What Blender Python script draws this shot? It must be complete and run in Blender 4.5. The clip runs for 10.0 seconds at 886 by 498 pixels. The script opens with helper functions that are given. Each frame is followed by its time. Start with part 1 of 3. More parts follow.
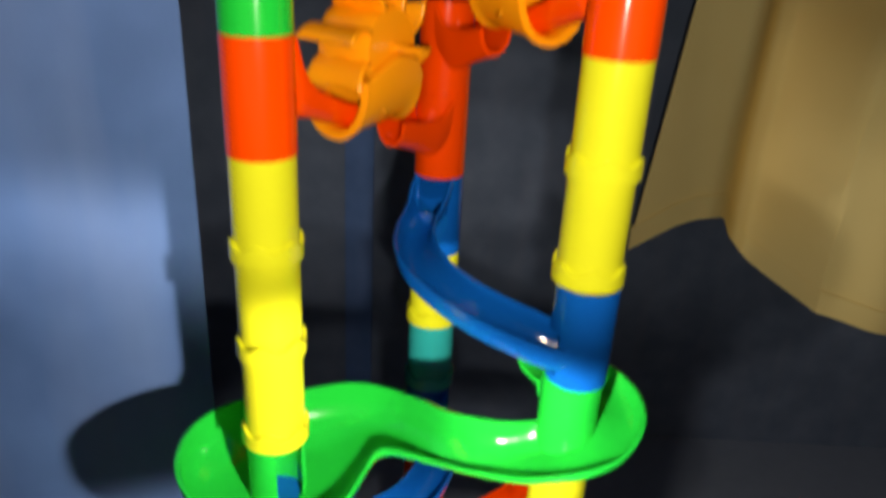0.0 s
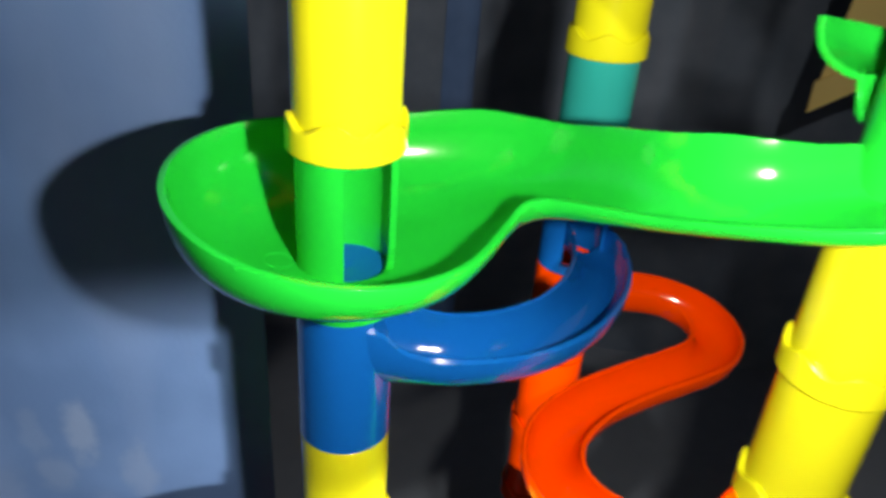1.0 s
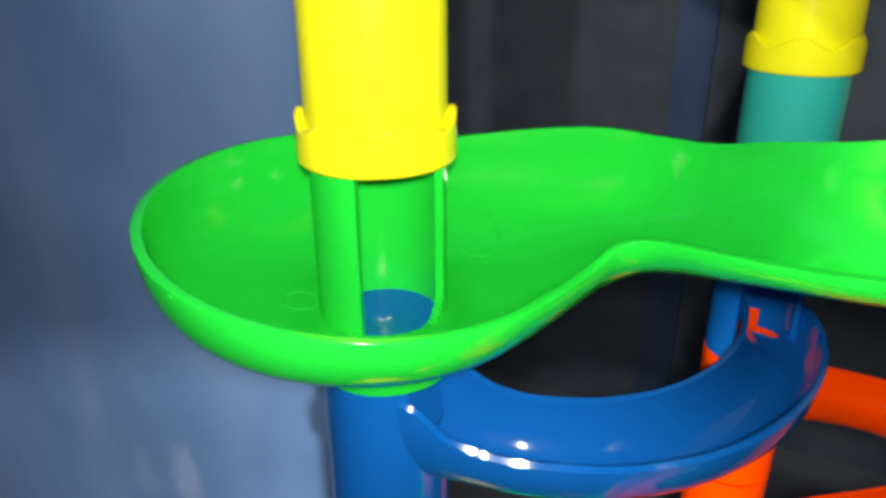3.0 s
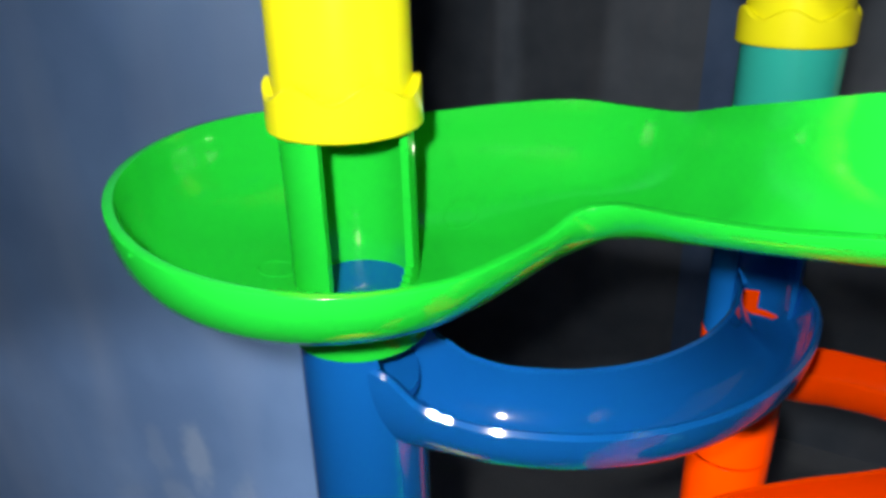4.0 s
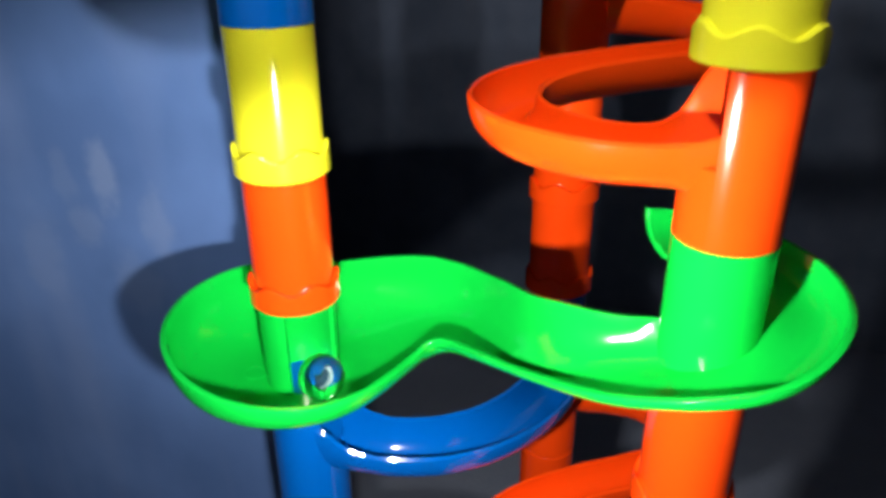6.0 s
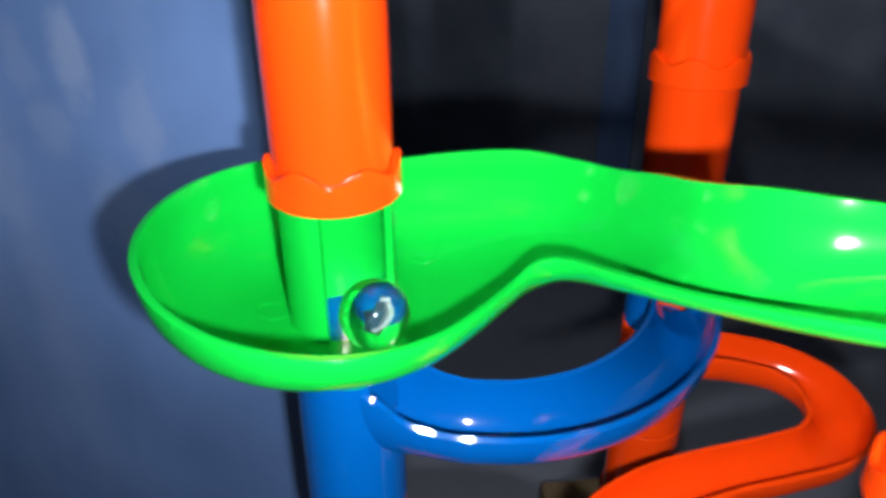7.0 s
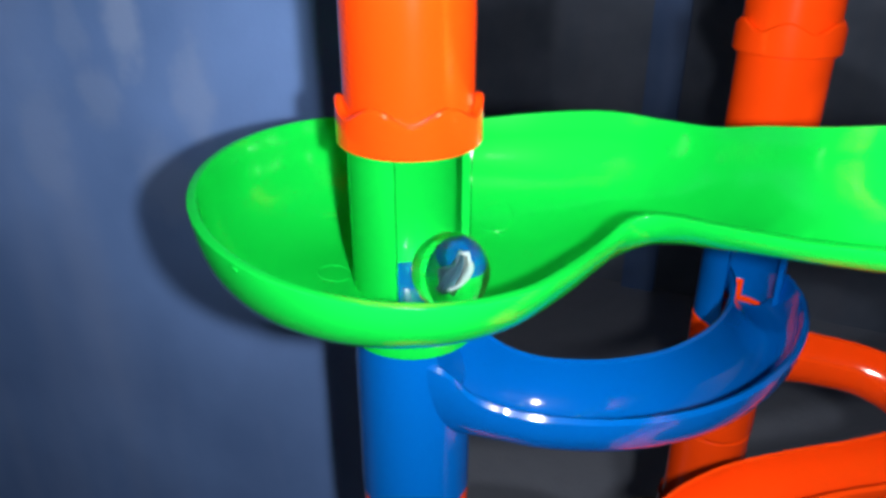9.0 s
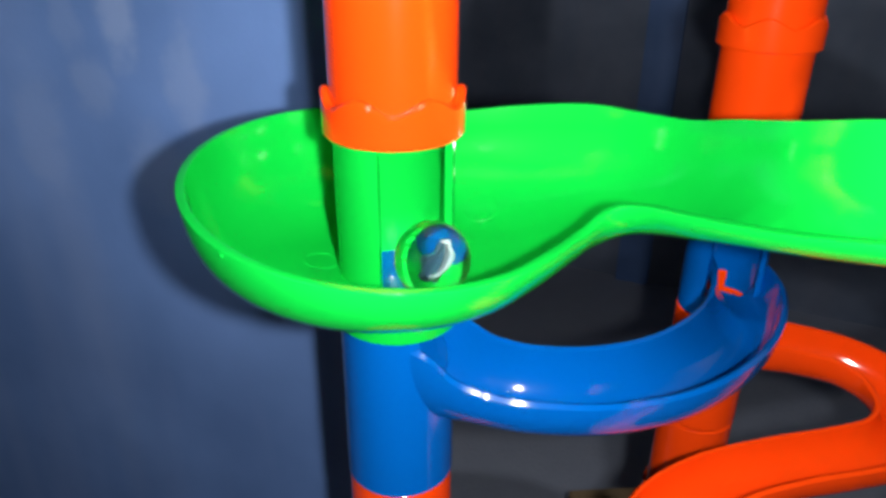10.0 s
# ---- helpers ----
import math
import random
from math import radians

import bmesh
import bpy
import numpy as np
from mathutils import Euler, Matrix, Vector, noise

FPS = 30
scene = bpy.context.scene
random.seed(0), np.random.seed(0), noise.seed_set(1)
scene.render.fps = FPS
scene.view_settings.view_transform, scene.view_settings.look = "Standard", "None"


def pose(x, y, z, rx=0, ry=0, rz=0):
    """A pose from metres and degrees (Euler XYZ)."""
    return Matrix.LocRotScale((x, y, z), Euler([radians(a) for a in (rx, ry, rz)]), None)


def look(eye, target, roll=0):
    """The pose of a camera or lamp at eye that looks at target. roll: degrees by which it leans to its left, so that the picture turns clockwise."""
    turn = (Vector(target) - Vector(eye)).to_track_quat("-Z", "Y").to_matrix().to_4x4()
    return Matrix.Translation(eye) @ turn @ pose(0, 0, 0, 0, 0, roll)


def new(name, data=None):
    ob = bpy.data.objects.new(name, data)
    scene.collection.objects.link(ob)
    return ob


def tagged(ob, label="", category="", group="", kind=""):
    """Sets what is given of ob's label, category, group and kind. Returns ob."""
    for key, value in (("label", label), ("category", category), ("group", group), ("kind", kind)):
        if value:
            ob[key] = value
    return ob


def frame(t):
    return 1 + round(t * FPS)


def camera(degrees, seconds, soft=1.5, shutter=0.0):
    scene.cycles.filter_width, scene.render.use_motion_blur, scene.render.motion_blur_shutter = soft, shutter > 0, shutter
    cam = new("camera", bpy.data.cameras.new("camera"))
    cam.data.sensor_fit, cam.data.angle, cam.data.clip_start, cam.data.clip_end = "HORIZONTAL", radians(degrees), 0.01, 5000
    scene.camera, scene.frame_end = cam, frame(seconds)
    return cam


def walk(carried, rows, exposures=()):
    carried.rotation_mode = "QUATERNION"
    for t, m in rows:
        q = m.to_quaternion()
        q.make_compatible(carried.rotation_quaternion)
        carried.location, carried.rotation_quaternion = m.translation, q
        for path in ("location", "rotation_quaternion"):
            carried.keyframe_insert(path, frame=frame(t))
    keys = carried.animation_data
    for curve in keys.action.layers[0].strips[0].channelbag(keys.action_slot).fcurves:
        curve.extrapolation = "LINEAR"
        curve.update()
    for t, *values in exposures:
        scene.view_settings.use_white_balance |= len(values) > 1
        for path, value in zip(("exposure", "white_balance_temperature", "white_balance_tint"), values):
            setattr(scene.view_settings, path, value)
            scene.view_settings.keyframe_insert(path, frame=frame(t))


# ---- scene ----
cam = camera(61.96, 10.0, soft=3.4, shutter=0.4)
walk(cam, [
    (0.0, pose(0.0700, -0.2766, 0.2203, 66.12, -2.96, 0.82)),
    (0.3, pose(0.0722, -0.2549, 0.1657, 64.06, -3.13, 1.08)),
    (0.5, pose(0.0650, -0.2316, 0.1343, 63.46, -3.47, 2.50)),
    (1.0, pose(0.0440, -0.1695, 0.0676, 61.24, -3.92, 8.17)),
    (1.5, pose(0.0547, -0.1519, 0.0590, 61.81, -3.18, 14.99)),
    (2.0, pose(0.0653, -0.1393, 0.0539, 64.11, -1.60, 19.70)),
    (2.2, pose(0.0669, -0.1351, 0.0456, 64.89, -0.56, 21.39)),
    (3.3, pose(0.0783, -0.1145, 0.0391, 66.60, 0.44, 27.89)),
    (3.5, pose(0.0842, -0.1149, 0.0378, 66.33, 0.86, 28.94)),
    (4.0, pose(0.0854, -0.1142, 0.0348, 66.39, 1.36, 28.84)),
    (4.5, pose(0.0925, -0.1345, 0.0282, 66.04, 2.04, 27.02)),
    (4.8, pose(0.1112, -0.1715, 0.0085, 67.43, 2.40, 25.88)),
    (5.0, pose(0.1179, -0.1920, 0.0012, 66.70, 1.90, 23.98)),
    (5.5, pose(0.1262, -0.2091, -0.0302, 65.62, 1.01, 21.34)),
    (5.7, pose(0.1299, -0.2047, -0.0417, 65.49, 0.76, 20.83)),
    (6.8, pose(0.0908, -0.1422, -0.1063, 61.87, 0.09, 20.85)),
    (7.0, pose(0.0803, -0.1349, -0.1169, 62.85, 0.39, 21.65)),
    (7.5, pose(0.0653, -0.1318, -0.1376, 64.94, 0.70, 23.86)),
    (8.0, pose(0.0636, -0.1315, -0.1361, 64.90, 0.52, 25.07)),
    (8.5, pose(0.0652, -0.1319, -0.1374, 65.07, 0.06, 24.47)),
    (9.0, pose(0.0668, -0.1331, -0.1364, 64.65, -0.12, 24.03)),
    (9.5, pose(0.0695, -0.1327, -0.1364, 64.88, -0.24, 24.14)),
    (10.0, pose(0.0713, -0.1355, -0.1354, 64.06, -0.53, 24.00)),
], exposures=[(0.0, 0.0, 7200, 8), (1.0, 0.05, 7500, 4), (4.2, 0.0, 7500, 3), (5.0, -0.05, 6700, 10), (5.7, -0.1, 6500, 10), (6.8, 0.0, 6500, 10), (10.0, 0.0, 6500, 10)])

# ---- light: the phone's one moving lamp, as three fixed lamps where it lingers ----
world = bpy.data.worlds.new("room_dark")
scene.world = world
world.use_nodes = True
world.node_tree.nodes["Background"].inputs[0].default_value = (0.55, 0.65, 1.0, 1)
world.node_tree.nodes["Background"].inputs[1].default_value = 0.02


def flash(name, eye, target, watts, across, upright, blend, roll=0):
    """The phone's lamp: a small source, its beam flattened into a band, wider than high (both in degrees)."""
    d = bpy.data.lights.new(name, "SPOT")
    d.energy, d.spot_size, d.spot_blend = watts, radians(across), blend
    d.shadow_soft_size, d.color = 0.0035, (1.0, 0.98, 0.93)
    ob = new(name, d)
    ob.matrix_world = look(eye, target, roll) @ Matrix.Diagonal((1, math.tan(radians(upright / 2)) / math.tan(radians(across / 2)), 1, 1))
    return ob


def aimed(eye, turn, tilt):
    """A point a metre off: turn to the left of +y, tilt upwards, in degrees."""
    a, b = radians(turn), radians(tilt)
    return Vector(eye) + Vector((-math.sin(a) * math.cos(b), math.cos(a) * math.cos(b), math.sin(b)))


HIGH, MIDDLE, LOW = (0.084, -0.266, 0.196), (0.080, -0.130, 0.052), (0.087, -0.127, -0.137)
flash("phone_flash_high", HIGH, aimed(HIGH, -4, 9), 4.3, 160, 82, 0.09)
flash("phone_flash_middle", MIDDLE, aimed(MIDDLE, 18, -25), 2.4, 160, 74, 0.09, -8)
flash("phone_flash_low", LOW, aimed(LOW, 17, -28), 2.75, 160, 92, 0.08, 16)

# faint warm fill, added to lift the dark; no such source is seen
fill_lamp = bpy.data.lights.new("added_fill_light", "AREA")
fill_lamp.shape, fill_lamp.size, fill_lamp.size_y, fill_lamp.energy, fill_lamp.color = "RECTANGLE", 3.6, 1.9, 2.5, (1.0, 0.92, 0.72)
fill_ob = new("added_fill_light", fill_lamp)
fill_ob.matrix_world = look((0.1, -2.12, 0.50), (0.1, 0.0, 0.45))


# ---- materials ----
def nodes_of(name):
    m = bpy.data.materials.new(name)
    m.use_nodes = True
    nt = m.node_tree
    return m, nt, nt.nodes["Principled BSDF"]


def plastic(name, colour, rough=0.28, sss=0.0):
    """Moulded glossy toy plastic with faint flow marks, fine scratches and handling haze."""
    m, nt, b = nodes_of(name)
    tc = nt.nodes.new("ShaderNodeTexCoord")
    big = nt.nodes.new("ShaderNodeTexNoise")
    big.inputs["Scale"].default_value, big.inputs["Detail"].default_value = 38, 3
    fine = nt.nodes.new("ShaderNodeTexNoise")
    fine.inputs["Scale"].default_value, fine.inputs["Detail"].default_value = 900, 4
    nt.links.new(tc.outputs["Object"], big.inputs["Vector"])
    nt.links.new(tc.outputs["Object"], fine.inputs["Vector"])
    ramp = nt.nodes.new("ShaderNodeMixRGB")
    ramp.inputs[1].default_value = (*[c * 0.93 for c in colour], 1)
    ramp.inputs[2].default_value = (*[min(1, c * 1.05) for c in colour], 1)
    nt.links.new(big.outputs["Fac"], ramp.inputs[0])
    nt.links.new(ramp.outputs[0], b.inputs["Base Color"])
    mr = nt.nodes.new("ShaderNodeMapRange")
    mr.inputs["To Min"].default_value, mr.inputs["To Max"].default_value = rough - 0.03, rough + 0.05
    nt.links.new(big.outputs["Fac"], mr.inputs["Value"])
    nt.links.new(mr.outputs[0], b.inputs["Roughness"])
    bump = nt.nodes.new("ShaderNodeBump")
    bump.inputs["Strength"].default_value, bump.inputs["Distance"].default_value = 0.025, 0.0003
    nt.links.new(fine.outputs["Fac"], bump.inputs["Height"])
    nt.links.new(bump.outputs[0], b.inputs["Normal"])
    b.inputs["IOR"].default_value = 1.5
    if sss:
        b.inputs["Subsurface Weight"].default_value = sss
        b.inputs["Subsurface Radius"].default_value = (0.004, 0.004, 0.004)
    return m


GREEN = plastic("green_plastic", (0.003, 0.47, 0.042), 0.13)
YELLOW = plastic("yellow_plastic", (0.70, 0.67, 0.024), 0.15)
RED = plastic("red_orange_plastic", (0.90, 0.060, 0.003), 0.13)
ORANGE = plastic("amber_orange_plastic", (0.98, 0.32, 0.010), 0.16)
BLUE = plastic("blue_plastic", (0.0, 0.092, 0.410), 0.11)
TEAL = plastic("teal_plastic", (0.018, 0.36, 0.35), 0.16)


def wall_paint(name, colour, marks=(), bands=0.42):
    """Blue wall paint with cloudy patches, rubbed pale marks and roller texture."""
    m, nt, b = nodes_of(name)
    tc = nt.nodes.new("ShaderNodeTexCoord")
    cloud = nt.nodes.new("ShaderNodeTexNoise")
    cloud.inputs["Scale"].default_value, cloud.inputs["Detail"].default_value = 16, 3.5
    nt.links.new(tc.outputs["Object"], cloud.inputs["Vector"])
    ramp = nt.nodes.new("ShaderNodeValToRGB")
    ramp.color_ramp.elements[0].position, ramp.color_ramp.elements[1].position = 0.36, 0.70
    ramp.color_ramp.elements[0].color = (*[c * 0.86 for c in colour], 1)
    ramp.color_ramp.elements[1].color = (colour[0] * 1.22, colour[1] * 1.16, colour[2] * 1.12, 1)
    nt.links.new(cloud.outputs["Fac"], ramp.inputs[0])
    wobble = nt.nodes.new("ShaderNodeTexNoise")
    wobble.inputs["Scale"].default_value, wobble.inputs["Detail"].default_value = 70, 3
    nt.links.new(tc.outputs["Object"], wobble.inputs["Vector"])
    # broad upright bands where the paint was laid on unevenly
    mp = nt.nodes.new("ShaderNodeMapping")
    mp.inputs["Scale"].default_value = (26, 26, 4)
    nt.links.new(tc.outputs["Object"], mp.inputs["Vector"])
    smear = nt.nodes.new("ShaderNodeTexNoise")
    smear.inputs["Scale"].default_value, smear.inputs["Detail"].default_value = 1.0, 2.5
    nt.links.new(mp.outputs[0], smear.inputs["Vector"])
    sr = nt.nodes.new("ShaderNodeValToRGB")
    sr.color_ramp.elements[0].position, sr.color_ramp.elements[1].position = 0.46, 0.72
    sr.color_ramp.elements[0].color, sr.color_ramp.elements[1].color = (0, 0, 0, 1), (bands, bands, bands, 1)
    nt.links.new(smear.outputs["Fac"], sr.inputs[0])
    mix = nt.nodes.new("ShaderNodeMixRGB")
    mix.inputs[2].default_value = (colour[0] * 2.0, colour[1] * 1.45, colour[2] * 1.15, 1)
    nt.links.new(sr.outputs[0], mix.inputs[0])
    nt.links.new(ramp.outputs[0], mix.inputs[1])
    # pale rubbed marks left by fingers: place (x, z), half width and height, strength
    for mx, mz, mw, mh, k in marks:
        at = nt.nodes.new("ShaderNodeMapping")
        at.inputs["Location"].default_value = (-mx / mw, 0, -mz / mh)
        at.inputs["Scale"].default_value = (1 / mw, 0, 1 / mh)
        nt.links.new(tc.outputs["Object"], at.inputs["Vector"])
        bend = nt.nodes.new("ShaderNodeVectorMath")
        bend.operation = "MULTIPLY_ADD"
        bend.inputs[1].default_value = (1.5, 0, 1.5)
        nt.links.new(wobble.outputs["Color"], bend.inputs[0])
        nt.links.new(at.outputs[0], bend.inputs[2])
        off = nt.nodes.new("ShaderNodeVectorMath")
        off.operation = "ADD"
        off.inputs[1].default_value = (-0.75, 0, -0.75)
        nt.links.new(bend.outputs[0], off.inputs[0])
        ln = nt.nodes.new("ShaderNodeVectorMath")
        ln.operation = "LENGTH"
        nt.links.new(off.outputs[0], ln.inputs[0])
        fade = nt.nodes.new("ShaderNodeMapRange")
        fade.interpolation_type = "SMOOTHSTEP"
        fade.inputs["From Min"].default_value, fade.inputs["From Max"].default_value = 0.45, 1.15
        fade.inputs["To Min"].default_value, fade.inputs["To Max"].default_value = k, 0.0
        nt.links.new(ln.outputs["Value"], fade.inputs["Value"])
        pale = nt.nodes.new("ShaderNodeMixRGB")
        pale.inputs[2].default_value = (colour[0] * 2.6, colour[1] * 1.75, colour[2] * 1.2, 1)
        nt.links.new(fade.outputs[0], pale.inputs[0])
        nt.links.new(mix.outputs[0], pale.inputs[1])
        mix = pale
    nt.links.new(mix.outputs[0], b.inputs["Base Color"])
    fine = nt.nodes.new("ShaderNodeTexNoise")
    fine.inputs["Scale"].default_value, fine.inputs["Detail"].default_value = 420, 5
    nt.links.new(tc.outputs["Object"], fine.inputs["Vector"])
    bump = nt.nodes.new("ShaderNodeBump")
    bump.inputs["Strength"].default_value, bump.inputs["Distance"].default_value = 0.15, 0.0008
    nt.links.new(fine.outputs["Fac"], bump.inputs["Height"])
    nt.links.new(bump.outputs[0], b.inputs["Normal"])
    b.inputs["Roughness"].default_value = 0.72
    return m


MARKS = ((-0.136, -0.173, 0.0085, 0.0190, 0.46), (-0.113, -0.197, 0.0085, 0.0190, 0.30), (-0.158, -0.176, 0.0070, 0.0150, 0.18),
         (-0.150, -0.200, 0.0110, 0.0130, 0.24), (-0.128, -0.232, 0.0140, 0.0210, 0.20), (-0.178, -0.218, 0.0120, 0.0270, 0.18))
PAINT = wall_paint("blue_wall_paint", (0.090, 0.178, 0.43), MARKS)
# the wall paint again, its colour retuned to stand in for the recess's dimmer light
PAINT_LIGHT_TUNED = wall_paint("wall_paint_light_tuned", (0.150, 0.195, 0.30), bands=0.12)


def mottled(name, c1, c2, scale, rough, bump_d=0.001, fine_scale=300):
    m, nt, b = nodes_of(name)
    tc = nt.nodes.new("ShaderNodeTexCoord")
    n1 = nt.nodes.new("ShaderNodeTexNoise")
    n1.inputs["Scale"].default_value, n1.inputs["Detail"].default_value = scale, 4
    n2 = nt.nodes.new("ShaderNodeTexNoise")
    n2.inputs["Scale"].default_value, n2.inputs["Detail"].default_value = fine_scale, 4
    mix = nt.nodes.new("ShaderNodeMixRGB")
    mix.inputs[1].default_value, mix.inputs[2].default_value = (*c1, 1), (*c2, 1)
    bump = nt.nodes.new("ShaderNodeBump")
    bump.inputs["Strength"].default_value, bump.inputs["Distance"].default_value = 0.3, bump_d
    for n in (n1, n2):
        nt.links.new(tc.outputs["Object"], n.inputs["Vector"])
    nt.links.new(n1.outputs["Fac"], mix.inputs[0])
    nt.links.new(mix.outputs[0], b.inputs["Base Color"])
    nt.links.new(n2.outputs["Fac"], bump.inputs["Height"])
    nt.links.new(bump.outputs[0], b.inputs["Normal"])
    b.inputs["Roughness"].default_value = rough
    return m


CLOTH = mottled("beige_curtain_cloth", (0.82, 0.62, 0.24), (0.88, 0.69, 0.30), 9, 0.9, 0.0006, 700)
FLOOR = mottled("blue_grey_carpet", (0.30, 0.34, 0.47), (0.37, 0.42, 0.55), 40, 0.95, 0.003, 250)
CEIL = mottled("ceiling_paint", (0.55, 0.55, 0.56), (0.62, 0.62, 0.62), 3, 0.9)
CARD = mottled("brown_cardboard", (0.30, 0.21, 0.12), (0.38, 0.28, 0.17), 30, 0.85)


def glass_mat():
    m, nt, b = nodes_of("clear_marble_glass")
    b.inputs["Transmission Weight"].default_value = 1.0
    b.inputs["IOR"].default_value, b.inputs["Roughness"].default_value = 1.5, 0.01
    b.inputs["Base Color"].default_value = (0.80, 0.90, 0.88, 1)
    return m


GLASS = glass_mat()
VANE_PALE = plastic("marble_pale_vane", (0.25, 0.34, 0.36), 0.4)
VANE = plastic("marble_blue_vane", (0.02, 0.06, 0.09), 0.5)

# ---- plan of the toy: three columns of 45 mm modules ----
A, B, C = Vector((0, 0, 0)), Vector((0.0689, 0.1107, 0)), Vector((0.1329, 0, 0))
TUBE, WALL, MOD = 0.0135, 0.0016, 0.0454
PERIOD = 4 * MOD
ZB, ZC = 0.0052, -0.0028
FLOOR_Z = -0.660


def thing(name, at, label, category, group=""):
    ob = new(name)
    ob.empty_display_size = 0.01
    ob.location = at
    return tagged(ob, label, category, group)


def part(name, bm, material, parent, label="", smooth=True):
    """Links a bmesh, given in the parent's own space, as one mesh under it."""
    me = bpy.data.meshes.new(name)
    bmesh.ops.recalc_face_normals(bm, faces=bm.faces)
    for f in bm.faces:
        f.smooth = smooth
    bm.to_mesh(me)
    bm.free()
    me.materials.append(material)
    if smooth:
        me.set_sharp_from_angle(angle=radians(38))
    ob = new(name, me)
    ob.parent = parent
    return tagged(ob, label)


def skin(rows, closed_u=False, closed_v=False):
    """A bmesh from a grid of points: rows of equal length."""
    bm = bmesh.new()
    vs = [[bm.verts.new(p) for p in r] for r in rows]
    nr, nc = len(rows), len(rows[0])
    for i in range(nr if closed_u else nr - 1):
        for j in range(nc if closed_v else nc - 1):
            bm.faces.new((vs[i][j], vs[i][(j + 1) % nc], vs[(i + 1) % nr][(j + 1) % nc], vs[(i + 1) % nr][j]))
    return bm, vs


def spline(points, n):
    """Catmull-Rom through points, about n samples a stretch."""
    p = [Vector(q) for q in points]
    p = [p[0] * 2 - p[1]] + p + [p[-1] * 2 - p[-2]]
    out = []
    for i in range(1, len(p) - 2):
        for k in range(n):
            t = k / n
            a, b, c, d = p[i - 1], p[i], p[i + 1], p[i + 2]
            out.append(0.5 * ((2 * b) + (c - a) * t + (2 * a - 5 * b + 4 * c - d) * t * t + (3 * b - a - 3 * c + d) * t ** 3))
    out.append(p[-2])
    return out


def lathe(profile, seg=56, a0=0.0, a1=360.0):
    """Turns a closed outline of (radius, z) round z; part turns are capped."""
    full = a1 - a0 >= 359.9
    n = seg if full else max(6, int(seg * (a1 - a0) / 360)) + 1
    rows = []
    for i in range(n):
        a = radians(a0 + (a1 - a0) * i / (n if full else n - 1))
        rows.append([(r * math.cos(a), r * math.sin(a), z) for r, z in profile])
    bm, vs = skin(rows, closed_u=full, closed_v=True)
    if not full:
        bm.faces.new(vs[0])
        bm.faces.new(list(reversed(vs[-1])))
    return bm


def pipe(r, z0, z1, t=WALL, a0=0.0, a1=360.0, lip=0.0005):
    """A pipe wall with softened rims."""
    return lathe([(r - lip, z0), (r, z0 + lip), (r, z1 - lip), (r - lip, z1), (r - t + lip, z1), (r - t, z1 - lip), (r - t, z0 + lip), (r - t + lip, z0)], 56, a0, a1)


def add_to(bm, other):
    me = bpy.data.meshes.new("joined")
    other.to_mesh(me)
    other.free()
    bm.from_mesh(me)
    bpy.data.meshes.remove(me)
    return bm


def collar_mesh(r=TUBE * 1.125, h=0.0084, amp=0.0014, waves=6, turn=-62.0):
    """The scalloped socket ring at the foot of a tube."""
    seg = 108
    rows = []
    for i in range(seg):
        a = 2 * math.pi * i / seg
        top = h - amp * math.cos(waves * (a - radians(turn)))
        ring = [(r - 0.0004, 0.0), (r, 0.0005), (r, top - 0.0006), (r - 0.0005, top), (TUBE - 0.0004, top - 0.0002), (TUBE - 0.0004, 0.0)]
        rows.append([(q * math.cos(a), q * math.sin(a), z) for q, z in ring])
    return skin(rows, closed_u=True, closed_v=True)[0]


def tube_piece(column, z, material, colour, group="straight tubes of the marble run", height=MOD):
    """A straight tube with its scalloped socket at the foot."""
    ob = thing("tube", (column.x, column.y, z), f"{colour} plastic marble run tube with a scalloped socket ring", "toy tube", group)
    part("body", pipe(TUBE, 0.0006, height + 0.0002), material, ob)
    part("socket_ring", collar_mesh(), material, ob)
    return ob


